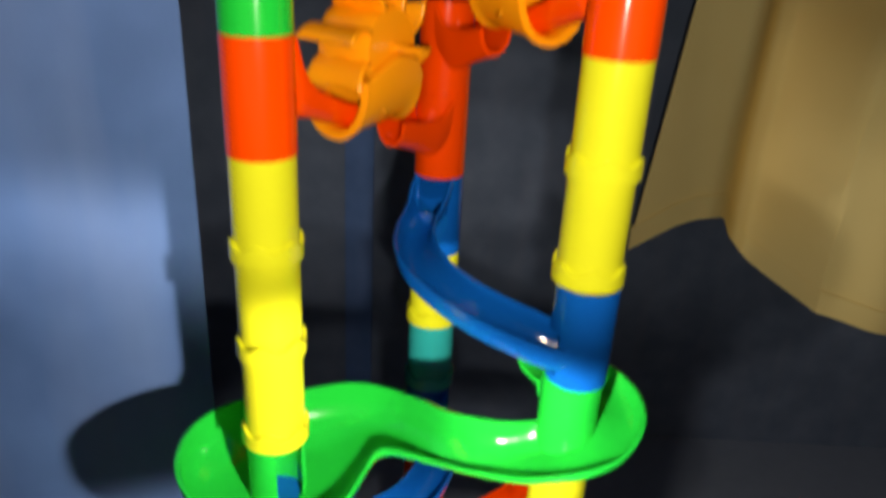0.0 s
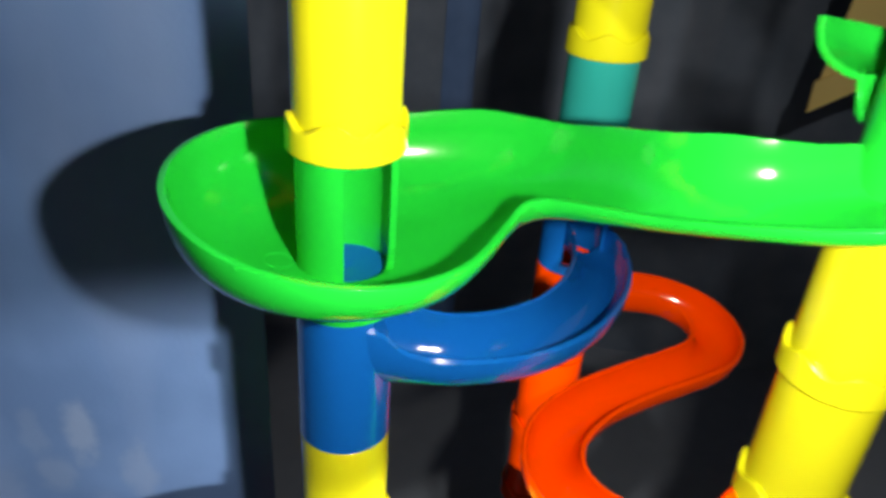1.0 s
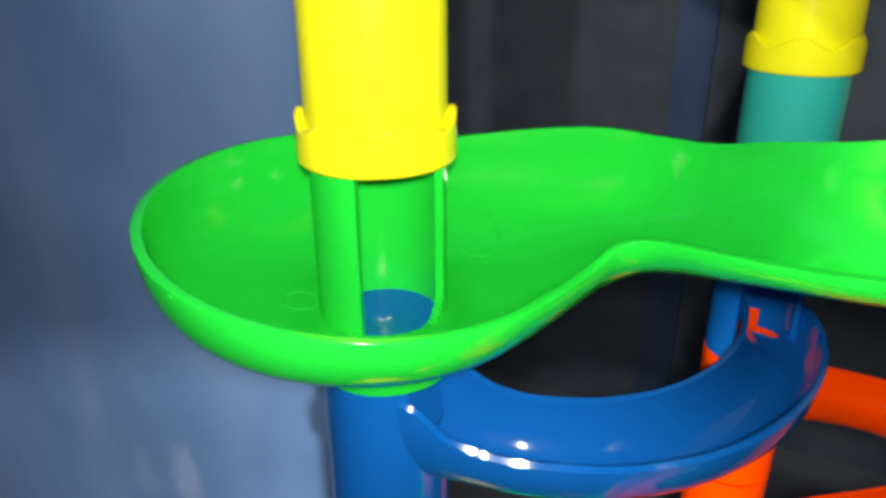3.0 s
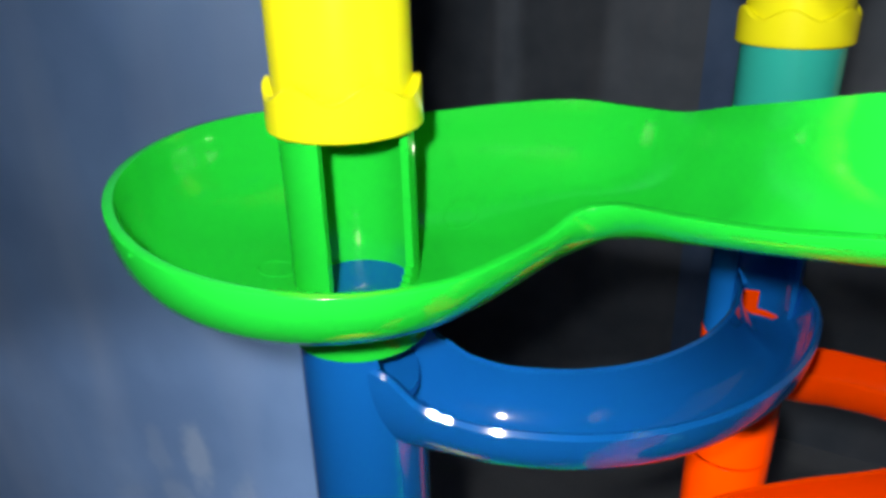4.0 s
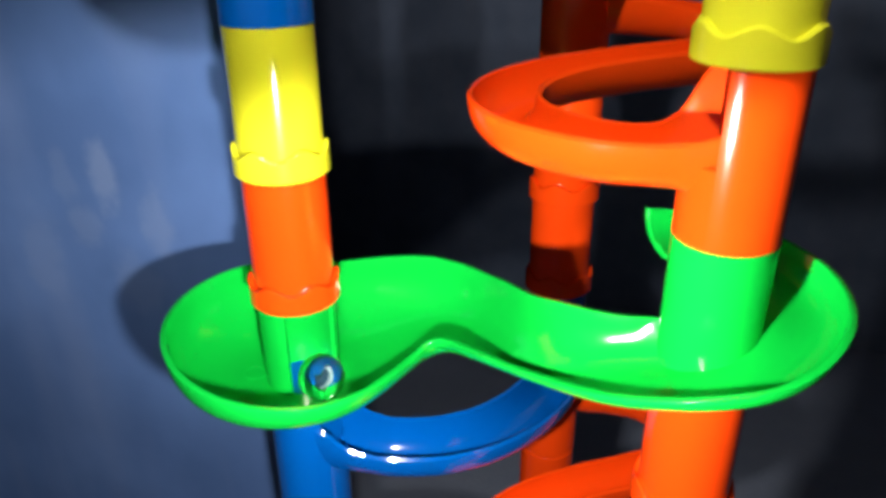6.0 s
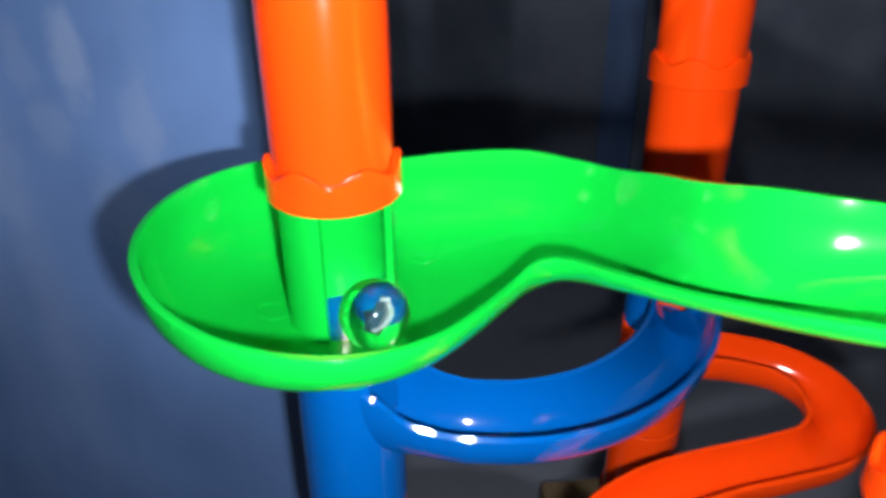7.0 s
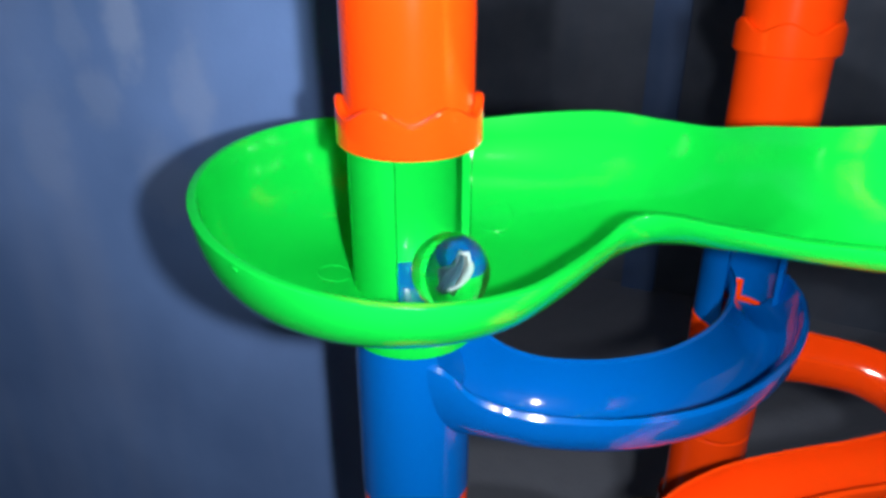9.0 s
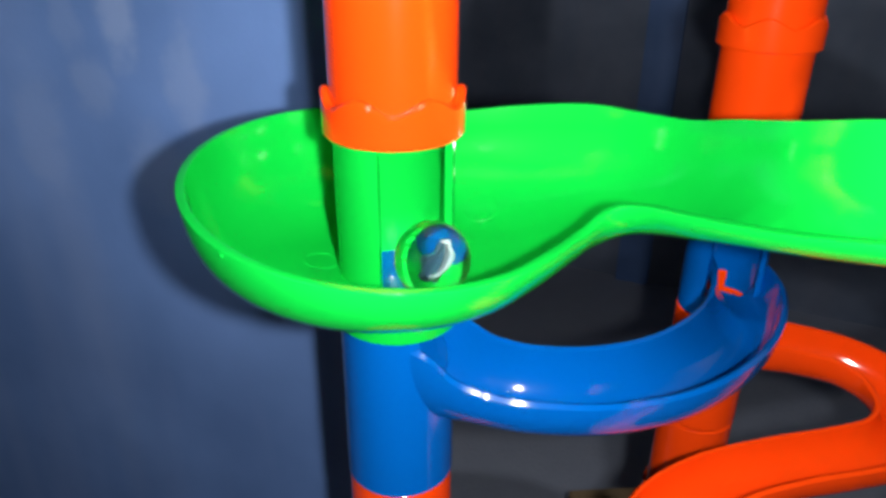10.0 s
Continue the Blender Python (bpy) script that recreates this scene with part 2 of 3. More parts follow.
def trough(points, widths, rises, floor_t=0.0017, n=16, m=24, bank=0.0):
    """An open U-shaped chute along points (the rim's middle line). widths: half width; rises: depth of the bowl of the U; each by stretch."""
    c = spline(points, n)
    w = [v.x for v in spline([(q, 0, 0) for q in widths], n)]
    d = [v.x for v in spline([(q, 0, 0) for q in rises], n)]
    banks = [v.x for v in spline([(q, 0, 0) for q in bank], n)] if isinstance(bank, (list, tuple)) else [bank] * len(c)
    rows = []
    for i, p in enumerate(c):
        t = (c[min(i + 1, len(c) - 1)] - c[max(i - 1, 0)])
        t.z = 0
        t.normalize()
        side = Vector((t.y, -t.x, 0))
        row = []
        for k in range(m + 1):
            a = math.pi * k / m
            e = 0.92
            x, y = math.cos(a), math.sin(a)
            row.append(p + side * (w[i] * math.copysign(abs(x) ** e, x)) - Vector((0, 0, d[i] * abs(y) ** e)))
        lip = 0.0005
        row[0] = row[0] - Vector((0, 0, lip))
        row[-1] = row[-1] - Vector((0, 0, lip))
        inner = []
        for k in range(m, -1, -1):
            a = math.pi * k / m
            x, y = math.cos(a), math.sin(a)
            inner.append(p + side * ((w[i] - floor_t) * math.copysign(abs(x) ** 0.92, x)) - Vector((0, 0, (d[i] - floor_t) * abs(y) ** 0.92)))
        rim_l = p - side * (w[i] - 0.5 * floor_t) + Vector((0, 0, 0.0004))
        rim_r = p + side * (w[i] - 0.5 * floor_t) + Vector((0, 0, 0.0004))
        ring = row + [rim_l] + inner + [rim_r]
        for q in ring:
            q.z -= banks[i] * (q - p).dot(side) / w[i]
        rows.append(ring)
    bm, vs = skin(rows, closed_v=True)
    for end in (vs[0], vs[-1]):
        k = len(end)
        half = m + 1
        for j in range(half - 1):
            o = end[j], end[j + 1], end[2 * half - j - 1], end[2 * half - j]
            if len(set(o)) == 4:
                try:
                    bm.faces.new(o)
                except ValueError:
                    pass
    return bm


# ---- room ----
def structure(name, bm, material, label, category):
    ob = part(name, bm, material, None, "", smooth=False)
    return tagged(ob, label, category, kind="structure")


def slab(corners, z0, z1):
    bm = bmesh.new()
    lo = [bm.verts.new((x, y, z0)) for x, y in corners]
    hi = [bm.verts.new((x, y, z1)) for x, y in corners]
    bm.faces.new(lo), bm.faces.new(hi)
    for i in range(len(lo)):
        j = (i + 1) % len(lo)
        bm.faces.new((lo[i], lo[j], hi[j], hi[i]))
    return bm


TOP = 1.75
structure("floor", slab([(-2.0, -2.2), (2.2, -2.2), (2.2, 1.2), (-2.0, 1.2)], FLOOR_Z - 0.05, FLOOR_Z), FLOOR, "blue-grey carpet floor under the toy", "floor")
structure("ceiling", slab([(-2.0, -2.2), (2.2, -2.2), (2.2, 1.2), (-2.0, 1.2)], TOP, TOP + 0.1), CEIL, "plain pale ceiling of the dark room", "ceiling")
structure("wall_near", slab([(-0.052, 0.0699), (-1.9, -0.2103), (-1.9, -0.1700), (-0.100, 0.1033)], FLOOR_Z, TOP), PAINT, "blue painted wall end with cloudy pale smudges", "wall")
structure("wall_north", slab([(-2.0, 0.88), (2.1, 0.88), (2.1, 1.00), (-2.0, 1.00)], FLOOR_Z, TOP), PAINT_LIGHT_TUNED, "slate-blue painted recessed wall behind the toy, its dimmer light put into the colour", "wall")
structure("trim", slab([(-0.086, 0.868), (-0.040, 0.868), (-0.040, 0.882), (-0.086, 0.882)], FLOOR_Z, TOP), PAINT, "blue painted upright trim board on the recessed wall", "trim")
structure("wall_east", slab([(2.0, -2.1), (2.1, -2.1), (2.1, 0.88), (2.0, 0.88)], FLOOR_Z, TOP), PAINT, "blue painted side wall of the room", "wall")
# unseen wall, its opening made up to go with the added fill light
bm = slab([(-2.0, -2.25), (-1.75, -2.25), (-1.75, -2.15), (-2.0, -2.15)], FLOOR_Z, TOP)
add_to(bm, slab([(1.95, -2.25), (2.1, -2.25), (2.1, -2.15), (1.95, -2.15)], FLOOR_Z, TOP))
add_to(bm, slab([(-1.75, -2.25), (1.95, -2.25), (1.95, -2.15), (-1.75, -2.15)], FLOOR_Z, -0.48))
add_to(bm, slab([(-1.75, -2.25), (1.95, -2.25), (1.95, -2.15), (-1.75, -2.15)], 1.48, TOP))
structure("wall_south", bm, PAINT, "unseen blue painted wall across the room, with a wide opening added for the fill light", "wall")
structure("wall_west", slab([(-2.0, -2.1), (-1.9, -2.1), (-1.9, 0.88), (-2.0, 0.88)], FLOOR_Z, TOP), PAINT, "blue painted wall beside the toy", "wall")


def curtain():
    """A short beige curtain with a sewn hem, drawn aside in soft folds."""
    ob = thing("curtain", (0.55, 0.55, 0.9), "beige cloth curtain with a sewn hem, gathered in folds", "curtain")
    hem = spline([(0.300, 0, -0.128), (0.357, 0, -0.095), (0.410, 0, -0.087), (0.455, 0, -0.140), (0.507, 0, -0.181), (0.643, 0, -0.213), (0.80, 0, -0.225), (0.95, 0, -0.22)], 16)

    def fold(x, z):
        """One deep pleat, falling away from the front panel, and slight waves."""
        k = min(1.0, max(0.0, (x - 0.385 - 0.05 * max(0.0, z)) / 0.075))
        pleat = 0.085 * k * k * (3 - 2 * k) - 0.105 * min(1.0, max(0.0, (x - 0.475 - 0.05 * max(0.0, z)) / 0.06)) ** 1.5
        return pleat + 0.006 * math.sin(x * 38 + 1.0 + 2 * z) + 0.003 * math.sin(x * 71 + 4 * z) + 0.012 * math.sin(z * 5)

    rows = []
    nz = 46
    for i in range(nz + 1):
        row = []
        for h in hem:
            u = i / nz
            z = h.z + (1.55 - h.z) * u ** 1.35
            lean = 0.11 * max(0.0, min(1.0, (z + 0.13) / 0.9))
            x = h.x + lean * (1 - (h.x - 0.30) / 0.65)
            row.append((x - 0.55, fold(x, z), z - 0.9))
        rows.append(row)
    bm, _ = skin(rows)
    cloth = part("cloth", bm, CLOTH, ob)
    md = cloth.modifiers.new("thickness", "SOLIDIFY")
    md.thickness, md.offset = 0.0012, 0
    strip = []
    for h in hem:
        y = fold(h.x, h.z)
        up = fold(h.x, h.z + 0.028)
        strip.append([(h.x - 0.55, y - 0.003, h.z - 0.901), (h.x - 0.55, up - 0.0035, h.z - 0.872), (h.x - 0.549, up + 0.003, h.z - 0.872), (h.x - 0.549, y + 0.003, h.z - 0.901)])
    bm, _ = skin(strip, closed_v=True)
    part("hem", bm, CLOTH, ob, "folded and stitched curtain hem")
    return ob


curtain()


def cardboard_box():
    ob = thing("cardboard_box", (0.03, 0.30, FLOOR_Z), "small brown cardboard box standing on the carpet", "box")
    bm = bmesh.new()
    bmesh.ops.create_cube(bm, size=1, matrix=Matrix.Diagonal((0.07, 0.05, 0.104, 1)))
    bmesh.ops.bevel(bm, geom=bm.edges[:], offset=0.0015, segments=2, affect="EDGES")
    bmesh.ops.translate(bm, verts=bm.verts, vec=(0, 0, 0.052))
    part("body", bm, CARD, ob)
    bm = bmesh.new()
    bmesh.ops.create_cube(bm, size=1, matrix=Matrix.Translation((0.004, -0.004, 0.1053)) @ Matrix.Rotation(0.04, 4, "X") @ Matrix.Diagonal((0.066, 0.046, 0.0012, 1)))
    part("flap", bm, CARD, ob)
    ob.rotation_euler = (0, 0, 0.5)
    return ob


cardboard_box()


# ---- green swirl: round dish at C, channel, round bowl at A ----
def swirl_outline():
    """Rim of the swirl piece as (x, y, z); z counts from the top of A's sleeve."""
    pts = []
    for i in range(0, 13):
        f = 132 - (132 + 100) * i / 12
        z = np.interp(-f, [-132, -60, -20, 11, 40, 60, 85, 100], [38, 32, 29, 26, 21, 18, 15, 12]) / 1000
        r = 0.0325
        pts.append((C.x + r * math.cos(radians(f)), C.y + r * math.sin(radians(f)), z))
    pts += [(0.1120, -0.0285, 0.0070), (0.0970, -0.0200, 0.0015), (0.0790, -0.0075, -0.0050), (0.0640, 0.0020, -0.0085), (0.0530, 0.0078, -0.0104), (0.0462, 0.0068, -0.0118), (0.0420, 0.0005, -0.0150)]
    for i in range(0, 15):
        f = radians(-12 - (258 - 12) * i / 14)
        x, y = -0.0017 + 0.0409 * math.cos(f), -0.0025 + 0.0409 * math.sin(f)
        pts.append((x, y, -0.0105 - 0.126 * x + 0.0565 * y))
    pts += [(0.0130, 0.0448, -0.0040), (0.0300, 0.0470, -0.0021), (0.0440, 0.0450, -0.0021), (0.0560, 0.0380, -0.0006), (0.0670, 0.0260, 0.0040), (0.0780, 0.0125, 0.0086), (0.0890, 0.0035, 0.0125), (0.1000, -0.0005, 0.0138), (0.1100, -0.0010, 0.0140), (0.1170, -0.0002, 0.0147), (0.1230, 0.0002, 0.0150)]
    return pts


def swirl_piece(z_shift):
    from mathutils.geometry import delaunay_2d_cdt
    ob = thing("swirl_tray", (0, 0, z_shift), "glossy green plastic swirl tray joining two columns, with a round bowl", "marble run tray", "green swirl trays")
    rim = spline(swirl_outline(), 11)
    rx = np.array([(p.x, p.y, p.z) for p in rim])
    # the ends run into C's sleeve, without a wall of their own
    c_end, s_end = math.cos(radians(132)), math.sin(radians(132))
    closing = [(C.x - 0.006, 0.004)] + [(C.x + r * c_end, C.y + r * s_end) for r in (0.012, 0.016, 0.0195, 0.023, 0.0262, 0.0288, 0.0308, 0.0322, 0.0330, 0.0335)]
    seg_a, seg_b = rx[:-1], rx[1:]

    def nearest(x, y):
        d = seg_b[:, :2] - seg_a[:, :2]
        t = np.clip(((x - seg_a[:, 0]) * d[:, 0] + (y - seg_a[:, 1]) * d[:, 1]) / (d ** 2).sum(1), 0, 1)
        q = seg_a + (seg_b - seg_a) * t[:, None]
        dist = np.hypot(q[:, 0] - x, q[:, 1] - y)
        k = int(dist.argmin())
        return dist[k], q[k, 2]

    line = np.array([(0.133 + 0.024 * math.cos(radians(f)), 0.024 * math.sin(radians(f)), z / 1000) for f, z in ((132, 28.5), (115, 27), (80, 24.5), (50, 22.5), (10, 19), (-30, 15), (-70, 11.5), (-105, 6.8))]
                    + [(0.105, -0.014, 0.0005), (0.088, -0.003, -0.0060), (0.072, 0.012, -0.0140), (0.054, 0.026, -0.0195), (0.034, 0.030, -0.0240), (0.015, 0.028, -0.0285)])

    line = np.array([tuple(p) for p in spline([tuple(q) for q in line], 6)])

    def floor_at(x, y):
        d2 = (line[:, 0] - x) ** 2 + (line[:, 1] - y) ** 2
        w = np.exp(-(d2 - d2.min()) / (2 * 0.0075 ** 2))
        zc = float((w * line[:, 2]).sum() / w.sum())
        ra = math.hypot(x, y)
        bowl = -0.0324 + 0.14 * max(0.0, ra - 0.013)
        s = min(1.0, max(0.0, (ra - 0.030) / 0.024))
        s = s * s * (3 - 2 * s)
        return bowl * (1 - s) + zc * s

    def raw_height(x, y):
        d, zr = nearest(x, y)
        ra = math.hypot(x, y)
        wide = 0.0140 + 0.0085 * min(1.0, max(0.0, (0.055 - ra) / 0.02))
        fa, fb = floor_at(x, y), zr - 0.0036 + 0.8 * max(0.0, d - 0.0030)
        zf = 0.5 * (fa + fb - math.sqrt((fa - fb) ** 2 + 0.004 ** 2))
        u = min(1.0, d / wide)
        g = 1 - max(0.0, 1 - (1 - u) ** 2.3) ** (1 / 2.3)
        return zf + (zr - zf) * g

    def height(x, y):
        """Evens out the channel's floor where the two rims' falls meet."""
        z = raw_height(x, y)
        if not (0.066 < x < 0.135 and y < 0.012):
            return z
        k = min(1.0, max(0.0, (nearest(x, y)[0] - 0.0022) / 0.0035))
        if k == 0:
            return z
        ring = [raw_height(x + r * math.cos(a), y + r * math.sin(a)) for r, a in ((0.0012, 0.3), (0.0012, 2.4), (0.0012, 4.5), (0.0024, 0), (0.0024, 1.05), (0.0024, 2.09), (0.0024, 3.14), (0.0024, 4.19), (0.0024, 5.24))]
        return z * (1 - k) + k * (z + sum(ring)) / (len(ring) + 1)

    pts = [Vector((p.x, p.y)) for p in rim] + [Vector(q) for q in closing]
    nb = len(pts)
    edges = [(i, (i + 1) % nb) for i in range(nb)]
    n_rim = len(rim)
    for off in (0.00025, 0.0007, 0.0014, 0.0023, 0.0034, 0.0047, 0.0061, 0.0076, 0.0092, 0.0109):
        for i in range(1, n_rim - 1):
            t = (rim[i + 1] - rim[i - 1]).to_2d().normalized()
            q = Vector((rim[i].x + t.y * off, rim[i].y - t.x * off))
            if nearest(q.x, q.y)[0] > off * 0.97:
                pts.append(q)
    step = 0.0014
    y, odd = -0.05, 0
    while y < 0.056:
        x = -0.05 + odd * step / 2
        while x < 0.172:
            if nearest(x, y)[0] > 0.0122:
                pts.append(Vector((x, y)))
            x += step
        y += step * 0.87
        odd ^= 1
    verts, _, faces, *_ = delaunay_2d_cdt(pts, edges, [], 1, 1e-6)
    bm = bmesh.new()
    vs = [bm.verts.new((v.x, v.y, height(v.x, v.y))) for v in verts]
    for f in faces:
        cx, cy = sum(verts[i].x for i in f) / 3, sum(verts[i].y for i in f) / 3
        if math.hypot(cx, cy) < TUBE - 0.0012 or math.hypot(cx - C.x, cy) < TUBE - 0.002:
            continue
        bm.faces.new([vs[i] for i in f])
    bmesh.ops.delete(bm, geom=[v for v in bm.verts if not v.link_faces], context="VERTS")
    bmesh.ops.recalc_face_normals(bm, faces=bm.faces)
    if sum(f.normal.z for f in bm.faces) < 0:
        bmesh.ops.reverse_faces(bm, faces=bm.faces)
    me = bpy.data.meshes.new("tray")
    for f in bm.faces:
        f.smooth = True
    bm.to_mesh(me)
    bm.free()
    me.materials.append(GREEN)
    tray = new("tray", me)
    tray.parent = ob
    md = tray.modifiers.new("thickness", "SOLIDIFY")
    md.thickness, md.offset, md.use_rim = 0.0019, -1, True
    bv = tray.modifiers.new("soft_rim", "BEVEL")
    bv.width, bv.segments, bv.limit_method, bv.angle_limit = 0.0005, 2, "ANGLE", radians(50)
    for mx, my, mr in ((0.0088, 0.0305, 0.0042), (-0.0165, -0.0065, 0.0038)):
        rows = []
        for i in range(40):
            a = 2 * math.pi * i / 40
            row = []
            for dr, dz in ((-0.0004, -0.0002), (0.0, 0.00016), (0.0004, -0.0002)):
                x, y = mx + (mr + dr) * math.cos(a), my + (mr + dr) * math.sin(a)
                row.append((x, y, height(x, y) + dz))
            rows.append(row)
        part("mould_mark", skin(rows, closed_u=True)[0], GREEN, ob, "faint raised ring left by the mould")
    nub = bmesh.new()
    bmesh.ops.create_icosphere(nub, subdivisions=2, radius=0.0009, matrix=Matrix.Translation((-0.0120, -0.0434, -0.0126)) @ Matrix.Diagonal((1.3, 1.0, 0.7, 1)))
    part("gate_nub", nub, GREEN, ob, "small burr on the bowl's rim")
    # sleeve at A: a slot towards the bowl lets the marble drop in
    slot0, slot1 = -78.0, 6.0
    sleeve = pipe(TUBE - 0.0003, -MOD, 0.0, 0.0017, slot1, slot0 + 360)
    add_to(sleeve, pipe(TUBE - 0.0003, -MOD, -0.0326, 0.0017, slot0 - 1, slot1 + 1))
    for k in range(6):
        u = k / 6
        add_to(sleeve, pipe(TUBE - 0.0003, -0.036, -0.0326 + 0.0062 * u ** 2.2, 0.0017, slot1 - 24 + 24 * u, slot1 - 24 + 24 * (u + 1 / 6) + 0.6, 0.0001))
    part("outlet_sleeve", sleeve, GREEN, ob, "green sleeve with a tall slot open to the bowl")
    neck = pipe(TUBE * 1.085, -MOD, -0.0355, 0.003)
    part("neck", neck, GREEN, ob)
    zc = MOD + ZC
    sl = pipe(TUBE, zc - MOD, zc, 0.0017)
    bmesh.ops.translate(sl, verts=sl.verts, vec=C)
    part("inlet_sleeve", sl, GREEN, ob)
    return ob


# ---- blue curved slide ----
def slide_piece(m, end_drop=0.0, closed_top=False, group="blue curved slides"):
    """From a sleeve at its own origin to one at (B - A); m places it."""
    ob = thing("curved_slide", (0, 0, 0), "glossy blue plastic curved slide, an open chute between two sleeves", "marble run slide", group)
    za, zb = -MOD, -MOD + ZB + 0.0008 - end_drop
    rows = []
    for i in range(96):
        a = 2 * math.pi * i / 96
        off = abs((math.degrees(a) - 10 + 180) % 360 - 180)
        k = min(1.0, max(0.0, (52 - off) / 12))
        top, ro, ri = za - 0.0200 * k * k * (3 - 2 * k), TUBE + 0.0002, TUBE - 0.0016
        ring = [(ro, za - MOD), (ro, top - 0.0004), (ro - 0.0005, top), (ri + 0.0003, top), (ri, top - 0.0004), (ri, za - MOD)]
        rows.append([(r * math.cos(a), r * math.sin(a), z) for r, z in ring])
    start = skin(rows, closed_u=True, closed_v=True)[0]
    part("start_sleeve", start, BLUE, ob, "blue sleeve open at one side where the chute leaves it")
    ramp = lathe([(0.0002, za + 0.0100), (TUBE - 0.0020, za + 0.0112), (TUBE - 0.0020, za + 0.002), (0.0002, za + 0.002)], 40)
    part("ramp", ramp, BLUE, ob)
    sill = lathe([(0.0002, za - 0.0065), (TUBE - 0.0012, za - 0.0065), (TUBE - 0.0012, za - 0.0085), (0.0002, za - 0.0085)], 40)
    for v in sill.verts:
        v.co.z -= 0.45 * v.co.x
    part("sill", sill, BLUE, ob)
    end = pipe(TUBE, zb - 0.0035, zb, 0.0017)
    add_to(end, pipe(TUBE, zb - MOD, zb, 0.0017, -24, 250))
    add_to(end, pipe(TUBE, zb - MOD, zb - 0.041, 0.0017, -111, -23))
    if closed_top:
        add_to(end, pipe(TUBE, zb - 0.0215, zb, 0.0017, -112, -22, 0.0001))
    bmesh.ops.translate(end, verts=end.verts, vec=B)
    part("end_sleeve", end, BLUE, ob, "blue sleeve cut open towards the chute")
    fl = lathe([(0.0060, zb - 0.0452), (TUBE + 0.003, zb - 0.0440), (TUBE + 0.003, zb - 0.0453), (0.0060, zb - 0.0454)], 40)
    for v in fl.verts:
        r = math.hypot(v.co.x, v.co.y)
        k = max(0.0, 1 - (r - 0.005) / 0.008)
        v.co.x -= 0.0010 * k
        v.co.y += 0.0045 * k
        if r > 0.012:
            v.co.x, v.co.y = v.co.x * (TUBE - 0.001) / r, v.co.y * (TUBE - 0.001) / r
    bmesh.ops.translate(fl, verts=fl.verts, vec=B)
    part("catch_floor", fl, BLUE, ob)
    pts = [(0.0062, 0.0007, -0.0456), (0.0102, 0.0012, -0.0472), (0.0152, 0.0022, -0.0522), (0.0225, 0.0034, -0.0556), (0.0330, 0.0060, -0.0570), (0.0480, 0.0140, -0.0582), (0.0620, 0.0280, -0.0594), (0.0720, 0.0470, -0.0606), (0.0770, 0.0680, -0.0620), (0.0775, 0.0880, -0.0634), (0.0757, 0.0990, -0.0642), (0.0728, 0.1085, -0.0648)]
    pts = [(x, y, z - end_drop * min(1.0, i / 10)) for i, (x, y, z) in enumerate(pts)]
    bm = trough(pts, [0.0117, 0.0116, 0.0112, 0.0106, 0.0104, 0.0106, 0.0108, 0.0110, 0.0112, 0.0113, 0.0110, 0.0104], [0.0250, 0.0236, 0.0184, 0.0150, 0.0144, 0.0144, 0.0144, 0.0144, 0.0147, 0.0150, 0.0156, 0.0160], bank=0.0016)
    part("chute", bm, BLUE, ob)
    ob.matrix_world = m
    return ob


